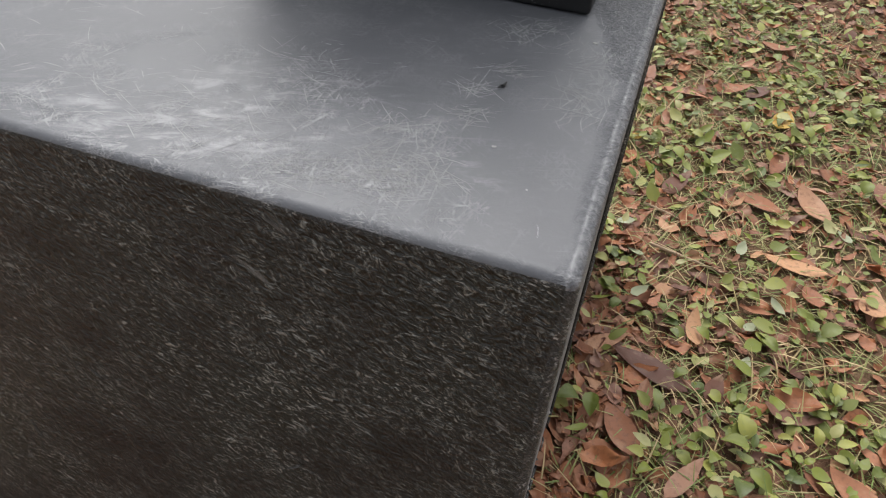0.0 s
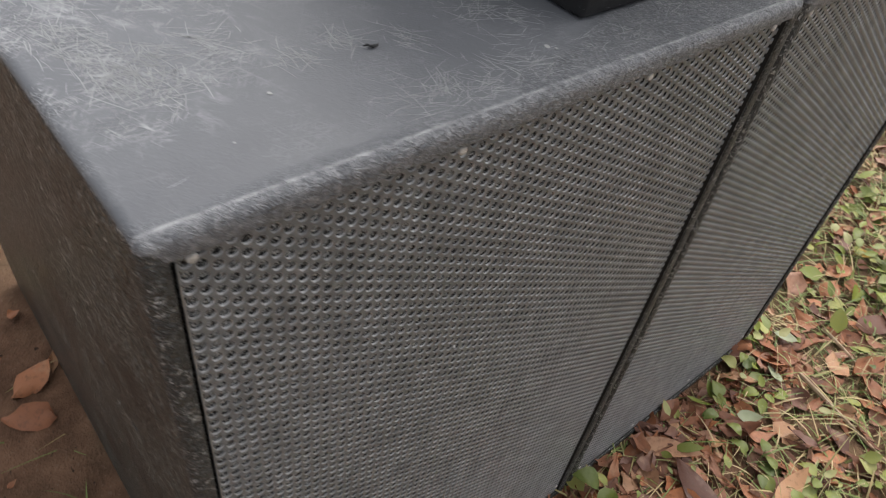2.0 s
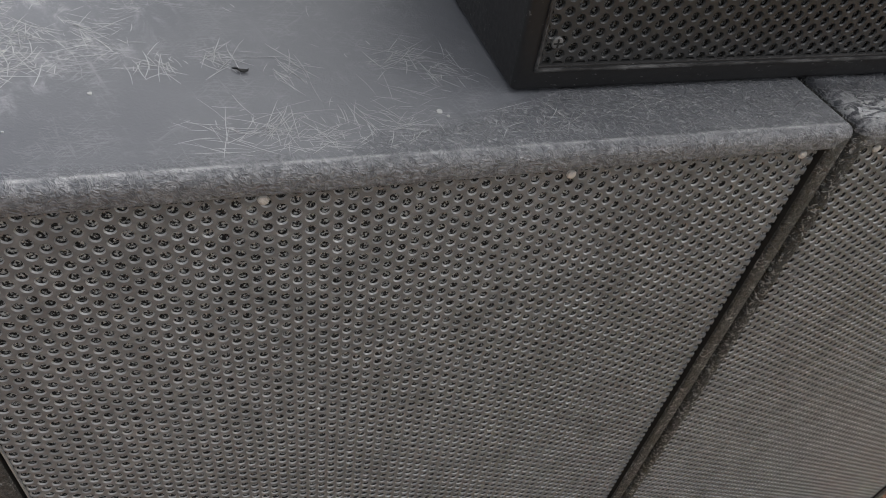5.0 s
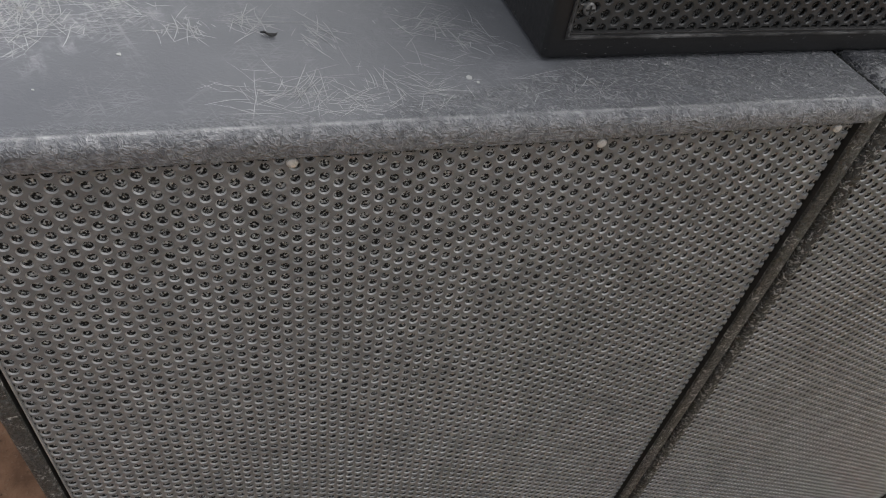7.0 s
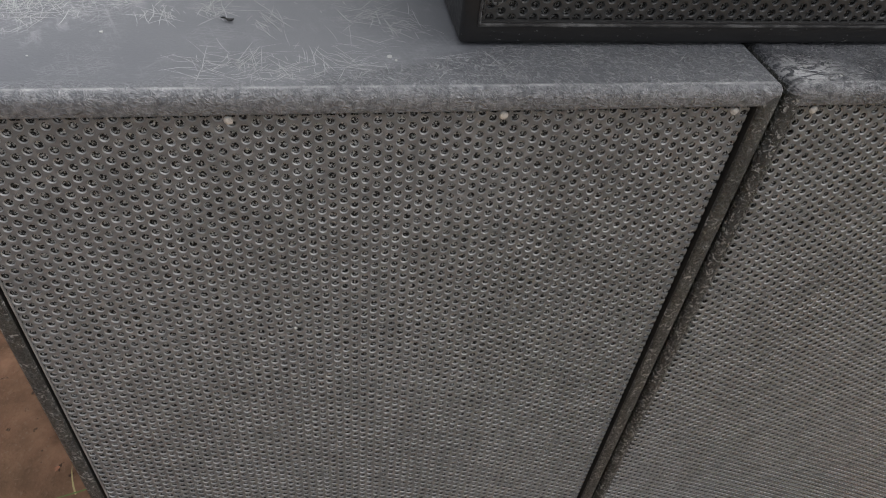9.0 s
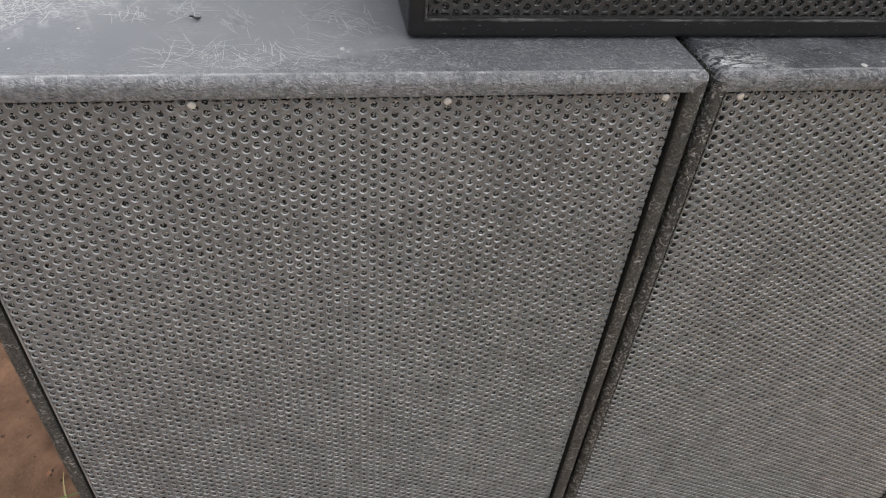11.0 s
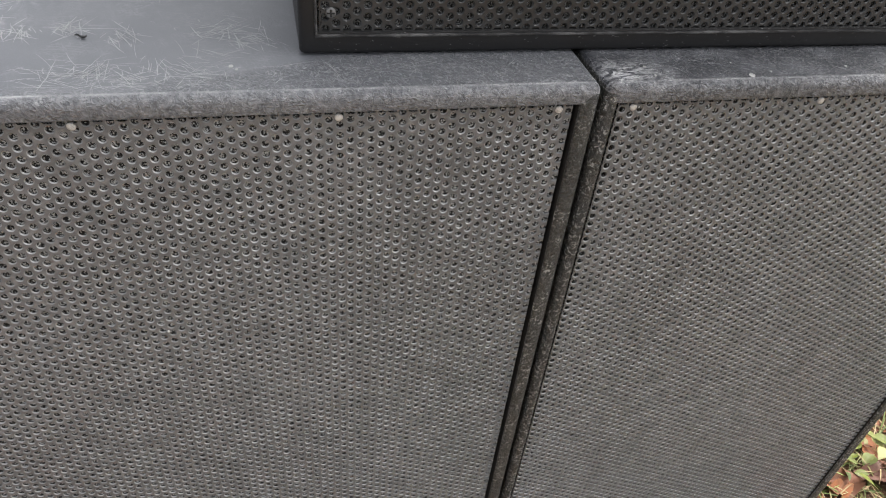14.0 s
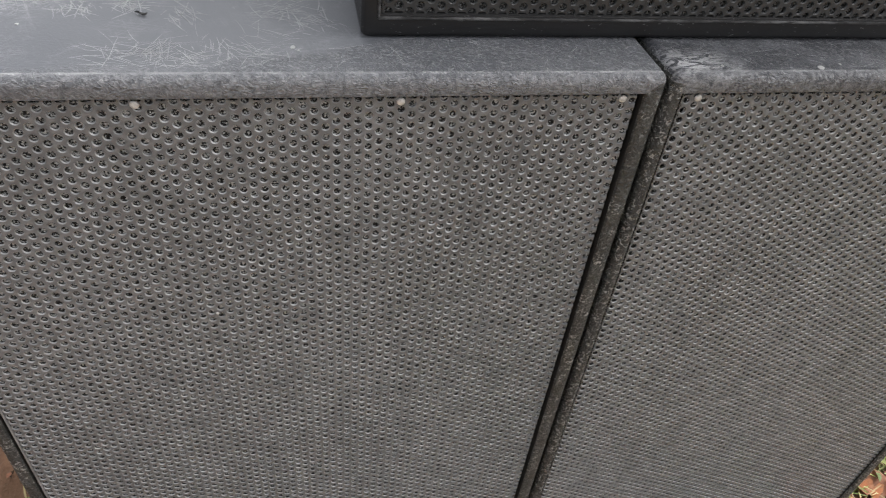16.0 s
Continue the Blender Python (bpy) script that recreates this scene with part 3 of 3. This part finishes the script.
def top_speaker(y0, y1, x1, deep, tall):
    box = thing("small_speaker", (x1 - deep / 2, (y0 + y1) / 2, TOP_Z), "black speaker with framed punched grille lying on the cabinets", "speaker")
    half = (y1 - y0) / 2
    part("body", hollow_front(-deep / 2, deep / 2, -half, half, 0.0015, tall, 0.0145, 0.0185, 0.020, 0.004, 0.0015), [BOX, BOX, BOX, RECESS], box)
    v, f, holes = punched(2 * half - 0.031, tall - 0.040, 0.0097, 0.0028, 0.0018)
    g = solid("grille", v, f, BOX_GRILLE, box, "black punched steel grille")
    g.location = (deep / 2 - 0.0028, 0, tall / 2 - 0.0015)
    part("foam_backing", block(deep / 2 - 0.0195, deep / 2 - 0.0062, -half + 0.0155, half - 0.0155, 0.0195, tall - 0.0195), BOX_FOAM, box, "dark foam behind the grille", False)
    ring_in, ring_out = bead_loop(half - 0.0145, 0.0185, tall - 0.0185, 0.0), bead_loop(half - 0.0145, 0.0185, tall - 0.0185, 0.0020)
    bm = bmesh.new()
    rows = [[bm.verts.new((deep / 2 + x, y, z)) for y, z in loop] for x, loop in ((-0.004, ring_in), (0.0016, ring_in), (0.0020, bead_loop(half - 0.0145, 0.0185, tall - 0.0185, 0.0009)), (0.0016, ring_out), (-0.001, ring_out))]
    for p, q in zip(rows, rows[1:]):
        for k in range(4):
            bm.faces.new((p[k], p[(k + 1) % 4], q[(k + 1) % 4], q[k]))
    bmesh.ops.recalc_face_normals(bm, faces=bm.faces)
    part("bead", bm, RUBBED, box, "raised black bead, rubbed pale, round the grille")
    for k, (y, z) in enumerate(((-half + 0.0255, 0.035), (half - 0.0255, 0.035), (-half + 0.0255, tall - 0.035), (half - 0.0255, tall - 0.035))):
        if k == 0:
            s = part("screw", screw_bm(0.0043, 0.0022, True), [DULL, RECESS], box, "dark cross-head screw")
            head = s.data
        else:
            s = link("screw", head, box, "dark cross-head screw")
        s.location = (deep / 2 - 0.0030, y, z)
    return box


top_speaker(0.363, 0.985, -0.063, 0.36, 0.40)


# ---- leaf litter, herbs and grass ----
def bare(x, y):
    """Whether a place is taken by the cabinets."""
    return -1.01 < x < 0.006 and -0.012 < y < 1.205


def cover(x, y):
    """How thickly things grow and lie there, from 0 on the trodden soil to 1."""
    side = min(1.0, max(0.0, (y + 0.15 + 0.9 * max(x, 0)) / 0.7))
    if x < -0.05 and y < 0:
        side = 0.10 if x > -1.0 else 0.6
    return side


def green(x, y):
    """How green a place is: herbs on the far side and in one near patch, trodden litter between."""
    return min(1.0, max(0.22, (y - 1.25) / 0.6, 1.0 - math.hypot(x - 0.45, y - 0.65) / 0.42, 0.75 - math.hypot(x - 0.08, y - 1.1) / 0.25))


def spread(count, x0, x1, y0, y1, least=0.0, clump=0.0, seed=0.0):
    out = []
    while len(out) < count:
        x, y = rng.uniform(x0, x1), y0 + (y1 - y0) * rng.random() ** 1.35
        far = math.hypot((x - 0.35) / 2.1, (y - 1.7) / 3.0) + 0.45 * noise.noise(Vector((x * 0.9, y * 0.9, 7)))
        c = cover(x, y) * min(1.0, max(0.0, (1.05 - far) / 0.55))
        if clump:
            c *= green(x, y) * max(0.0, min(1.0, 0.5 + clump * noise.noise(Vector((x * 3.2 + seed, y * 3.2, seed)))))
        if not bare(x, y) and rng.random() < max(c, least if far < 0.9 else 0.0):
            out.append((x, y))
    return out


def leaf_sheet(length, wide, curl, fold, twist, rows=7, tip=1.0, wave=0.0):
    """Vertices and faces of one leaf: a pointed oval, folded at its midrib and curled, along +x from its stalk."""
    verts, faces = [], []
    for i in range(rows + 1):
        t = i / rows
        half = wide / 2 * (math.sin(math.pi * t ** (0.8 * tip)) ** 0.75) if 0 < i < rows else wide * 0.015
        bend = curl * (t - 0.5) ** 2 * 4 * length
        for s in (-1, -0.5, 0, 0.5, 1):
            lift = fold * abs(s) * half + wave * half * math.sin(9 * t + 3 * s)
            a = twist * (t - 0.5)
            y, z = s * half, lift
            verts.append((t * length, y * math.cos(a) - z * math.sin(a), bend + y * math.sin(a) + z * math.cos(a)))
    for i in range(rows):
        for k in range(4):
            b = i * 5 + k
            faces.append((b, b + 5, b + 6, b + 1))
    return verts, faces


def leaf_object(name, material, length, wide, curl, fold, twist, stalk, wave=0.05):
    """A single leaf of two skins with a raised midrib and a stalk."""
    v, f = leaf_sheet(length, wide, curl, fold, twist, 8, 1.0, wave)
    bm = bmesh.new()
    up = [bm.verts.new((x, y, z + 0.0004 + (0.0007 if k % 5 == 2 else 0))) for k, (x, y, z) in enumerate(v)]
    low = [bm.verts.new((x, y, z - 0.0003)) for x, y, z in v]
    for q in f:
        bm.faces.new([up[k] for k in q])
        bm.faces.new([low[k] for k in reversed(q)])
    ring0 = [bm.verts.new((0.002, 0.0008 * math.cos(a), 0.0008 * math.sin(a) + v[2][2])) for a in (0, 2.1, 4.2)]
    ring1 = [bm.verts.new((-stalk, 0.0006 * math.cos(a) + stalk * 0.3, 0.0006 * math.sin(a) + v[2][2] * 0.6)) for a in (0, 2.1, 4.2)]
    for k in range(3):
        bm.faces.new((ring0[k], ring0[(k + 1) % 3], ring1[(k + 1) % 3], ring1[k]))
    mesh = bpy.data.meshes.new(name)
    bm.normal_update()
    bm.to_mesh(mesh)
    bm.free()
    mesh.materials.append(material)
    mesh.shade_smooth()
    low_z = min(w.co.z for w in mesh.vertices)
    for w in mesh.vertices:
        w.co.z -= low_z
        w.co.x -= length / 2
    return mesh


def lay(mesh, name, x, y, turn, lift, label, category, group="", tip=(0, 0), size=1.0):
    ob = new(name, mesh)
    ob.matrix_world = pose(x, y, ground_height(x, y) + lift, tip[0], tip[1], turn) @ Matrix.Diagonal((size, size, size, 1))
    return tagged(ob, label, category, group)


# single fallen leaves that can be told apart
shapes = [leaf_object("fallen_leaf", BROWN, rng.uniform(0.095, 0.135), rng.uniform(0.036, 0.058), rng.uniform(-0.05, 0.16), rng.uniform(-0.1, 0.45), rng.uniform(-0.8, 0.8), rng.uniform(0.008, 0.02)) for _ in range(9)]
KNOWN = [(0.452, 1.758, 70, 1.2), (0.539, 1.557, 115, 1.5), (0.172, 0.783, 160, 1.35), (0.395, 1.517, 165, 1.05), (0.481, 1.265, 170, 1.3), (0.469, 0.772, 10, 1.1), (0.163, 1.517, 60, 1.1), (0.135, 0.599, 120, 1.1), (0.663, 1.186, 80, 1.3), (0.066, 0.816, 40, 0.95), (0.458, 2.625, 30, 1.5), (0.393, 2.224, 60, 1.3), (-0.01, 2.152, 75, 1.5), (0.265, 0.535, 60, 1.0), (0.256, 0.946, 95, 0.9), (0.30, 2.2, 20, 1.2), (0.75, 1.7, 95, 1.2), (0.62, 1.75, 15, 1.3), (0.14, 2.1, 170, 1.3), (0.58, 0.62, 140, 1.2)]
DRY = ["curled rust-brown dry leaf lying on the ground", "flat dark-brown dry leaf lying in the grass", "dull orange dry leaf lying on the soil"]
for k, (x, y, turn, size) in enumerate(KNOWN):
    lay(shapes[k % 9], "fallen_leaf", x, y, turn, 0.020, DRY[k % 3], "leaf", "dry fallen leaves", (rng.uniform(-10, 10), rng.uniform(-8, 8)), size)
for k, (x, y) in enumerate([p for p in spread(170, -1.4, 2.4, -0.5, 5.0, 0.0) if p[1] > 0.05 or p[0] > 0.25]):
    lay(shapes[k % 9], "fallen_leaf", x, y, rng.uniform(0, 360), rng.uniform(0.004, 0.016), DRY[k % 3], "leaf", "dry fallen leaves", (rng.uniform(-18, 18), rng.uniform(-14, 14)), rng.uniform(0.45, 1.0))
for x, y, turn, size in ((0.473, 2.047, 70, 1.15), (0.019, 1.733, 30, 0.5)):
    lay(leaf_object("yellow_leaf", YELLOW, 0.094, 0.060, 0.06, 0.2, 0.3, 0.012), "yellow_leaf", x, y, turn, 0.018, "small bright yellow leaf lying on green herbs", "leaf", "", (6, -10), size)
pale = [leaf_object("pale_leaf", PALE, 0.050, 0.027, c, 0.25, t, 0.008) for c, t in ((0.08, 0.3), (0.16, -0.5), (0.02, 0.6))]
for k, (x, y, turn) in enumerate(((0.354, 1.288, 80), (0.438, 1.091, 140), (0.19, 1.591, 85), (0.38, 0.998, 60), (0.37, 0.877, 70), (0.05, 1.28, 20), (0.09, 1.16, 150), (0.12, 1.02, 40), (0.3, 1.8, 10), (0.62, 1.45, 130))):
    lay(pale[k % 3], "pale_leaf", x, y, turn, 0.02, "pale whitish-green leaf with its underside up", "leaf", "pale upturned leaves", (rng.uniform(-20, 20), rng.uniform(-20, 10)))


def twig(x0, y0, x1, y1, thick, label):
    """A dry twig with a kink, tapered, lying on the ground."""
    bm = bmesh.new()
    n, loops = 6, []
    for k in range(7):
        t = k / 6
        x = x0 + (x1 - x0) * t + rng.uniform(-1, 1) * 0.004
        y = y0 + (y1 - y0) * t + rng.uniform(-1, 1) * 0.004
        r = thick * (1 - 0.5 * t)
        d = Vector((x1 - x0, y1 - y0, 0)).normalized()
        c = Vector((x, y, ground_height(x, y) + 0.006 + r))
        loops.append([bm.verts.new(c + Vector((-d.y, d.x, 0)) * r * math.cos(a) + Vector((0, 0, 1)) * r * math.sin(a)) for a in (q * math.tau / n for q in range(n))])
    for a, b in zip(loops, loops[1:]):
        for k in range(n):
            bm.faces.new((a[k], a[(k + 1) % n], b[(k + 1) % n], b[k]))
    bm.faces.new(loops[0][::-1])
    bm.faces.new(loops[-1])
    tagged(part("twig", bm, TWIG, None, ""), label, "twig", "dry twigs")


twig(0.088, 1.395, 0.271, 1.34, 0.0045, "pale split dry twig lying on leaf litter")
twig(0.124, 1.226, 0.40, 1.16, 0.0055, "grey-brown dry twig half buried in litter")
for x, y in spread(26, -0.9, 1.2, -0.5, 3.0, 0.12):
    a, l = rng.uniform(0, math.tau), rng.uniform(0.04, 0.13)
    twig(x, y, x + l * math.cos(a) * 0.5 if x > 0.1 else x - l * abs(math.cos(a)), y + l * math.sin(a) * (0.5 if y > 0 else -0.5), rng.uniform(0.0008, 0.0025), "thin straw-coloured dry twig lying on soil")


# low herbs: single plants
def herb(seed, leaves, size, label):
    r = random.Random(seed)
    plant = thing("weed", (0, 0, 0), label, "weed", "low green weeds")
    for k in range(leaves):
        turn, out, high = r.uniform(0, 360), r.uniform(0.006, 0.022) * size, r.uniform(0.012, 0.034) * size
        a = radians(turn)
        bm = bmesh.new()
        ends = [(0, 0, -0.004), (out * 0.5 * math.cos(a), out * 0.5 * math.sin(a), high * 0.6), (out * math.cos(a), out * math.sin(a), high)]
        loops = [[bm.verts.new((x + 0.0006 * math.cos(q), y + 0.0006 * math.sin(q), z)) for q in (0, 2.1, 4.2)] for x, y, z in ends]
        for p, q in zip(loops, loops[1:]):
            for m in range(3):
                bm.faces.new((p[m], p[(m + 1) % 3], q[(m + 1) % 3], q[m]))
        part("stem", bm, GREEN, plant)
        length = r.uniform(0.020, 0.036) * size
        v, f = leaf_sheet(length, length * r.uniform(0.42, 0.78), r.uniform(-0.2, 0.08), r.uniform(0.1, 0.35), r.uniform(-0.4, 0.4), 6, 0.9, 0.04)
        leaf = solid("leaf", v, f, GREEN, plant, "", True)
        leaf.matrix_basis = pose(*ends[2], r.uniform(-14, 14), r.uniform(-22, 18), turn)
    return plant


HERBS = ["low green weed with oval leaves", "small bright-green clover-like weed among dry leaves", "pale-green broad-leaved weed in litter"]
firsts = [herb(k, 4 + k % 4, (1.3, 1.6, 1.1)[k % 3], HERBS[k % 3]) for k in range(6)]
spots = [(0.264, 0.817), (0.206, 0.644), (0.508, 0.855), (0.552, 0.815), (0.369, 0.594), (0.407, 0.604), (0.491, 0.774), (0.215, 0.552), (0.281, 1.015), (0.385, 0.985), (0.13, 1.684), (0.476, 0.65), (0.44, 0.60), (0.52, 0.70), (0.24, 0.60), (0.33, 0.64), (0.09, 1.62), (0.17, 1.75), (0.22, 1.66), (0.04, 1.22), (0.10, 1.10), (0.08, 0.98), (0.06, 0.66), (0.30, 0.55), (0.24, 0.95), (0.15, 1.9), (0.35, 2.1), (0.55, 1.9)]
spots += spread(84, -0.3, 1.1, 0.2, 3.2, 0.0, 1.4, 4.0) + [(-0.93, -0.20), (-1.02, -0.14), (-0.98, -0.28)]
for k, (x, y) in enumerate(spots):
    m = pose(x, y, ground_height(x, y), 0, 0, rng.uniform(0, 360))
    if k < 6:
        firsts[k].matrix_basis = m
    else:
        copy_thing(firsts[k % 6], m)


# what nobody could count: small herb leaves, grass, scraps
def carpet(name, material, spots, shape, label, smooth=True):
    verts, faces = [], []
    for x, y in spots:
        v, f, lift, tip = shape()
        m = pose(x, y, ground_height(x, y) + lift, tip[0], tip[1], rng.uniform(0, 360))
        b = len(verts)
        verts += [tuple(m @ Vector(p)) for p in v]
        faces += [tuple(b + k for k in q) for q in f]
    tagged(solid(name, verts, faces, material, None, "", smooth), label, "undergrowth", "", "stuff")


def herb_shape():
    length = 0.014 + 0.05 * rng.random() ** 1.6
    return (*leaf_sheet(length, length * rng.uniform(0.30, 0.72), rng.uniform(-0.1, 0.1), rng.uniform(0, 0.4), rng.uniform(-0.5, 0.5), 4), rng.uniform(0.006, 0.035), (rng.uniform(-28, 28), rng.uniform(-35, 20)))


def scrap_shape():
    length = 0.012 + 0.085 * rng.random() ** 1.7
    v, f = leaf_sheet(length, length * rng.uniform(0.25, 0.65), rng.uniform(-0.1, 0.25), rng.uniform(-0.3, 0.6), rng.uniform(-1.4, 1.4), 5, rng.uniform(0.7, 1.3), 0.15)
    v = [(x + rng.uniform(-1, 1) * length * 0.035, y + rng.uniform(-1, 1) * length * 0.035, z + rng.uniform(-1, 1) * length * 0.05) for x, y, z in v]
    if rng.random() < 0.45:
        f = f[: rng.randint(6, 14)]
    return v, f, rng.uniform(0.001, 0.014), (rng.uniform(-24, 24), rng.uniform(-18, 18))


def blade_shape():
    length, wide = rng.uniform(0.03, 0.13), rng.uniform(0.0016, 0.0044)
    rise, arch = 0.05 + 0.85 * rng.random() ** 1.5, rng.uniform(0.4, 1.2)
    v = []
    for k in range(5):
        t = k / 4
        v += [(t * length * 0.9, s * wide * (1 - t ** 2) / 2 + 0.035 * t * t * (arch - 0.8), length * (rise * t - rise * arch * 0.75 * t * t)) for s in (-1, 1)]
    return v, [(2 * k, 2 * k + 2, 2 * k + 3, 2 * k + 1) for k in range(4)], 0.002, (0, 0)


carpet("leaf_litter", SCRAP, spread(10500, -1.8, 2.6, -0.6, 5.4, 0.03) + [(rng.uniform(0.006, 0.13), rng.uniform(0.3, 1.28)) for _ in range(420)], scrap_shape, "brown scraps of dry leaves on soil")
carpet("ground_herbs", HERB, spread(4000, -1.8, 2.6, 0.0, 5.4, 0.0, 1.5, 9.0) + spread(1200, -1.6, 2.4, 1.4, 5.4, 0.0, 1.0, 5.0), herb_shape, "small green herb leaves on the ground")
carpet("grass", GRASS, spread(8500, -1.8, 2.6, -0.2, 5.4, 0.02, 1.2, 20.0) + [p for p in spread(22000, -1.3, 2.1, -0.3, 4.2, 0.01) if rng.random() < 1.45 - math.hypot(p[0] - 0.4, (p[1] - 1.3) / 1.4) / 0.95], blade_shape, "thin green and straw-coloured grass blades")


# a torn bit of dead leaf on the cabinet top
bit = leaf_object("dead_leaf_bit", RECESS, 0.009, 0.003, 0.25, 0.5, 1.2, 0.002)
ob = new("dead_leaf_bit", bit)
ob.matrix_world = pose(-0.101, 0.196, TOP_Z + 0.0004, 0, 0, 70)
tagged(ob, "tiny dark torn leaf bit lying on the top", "leaf")
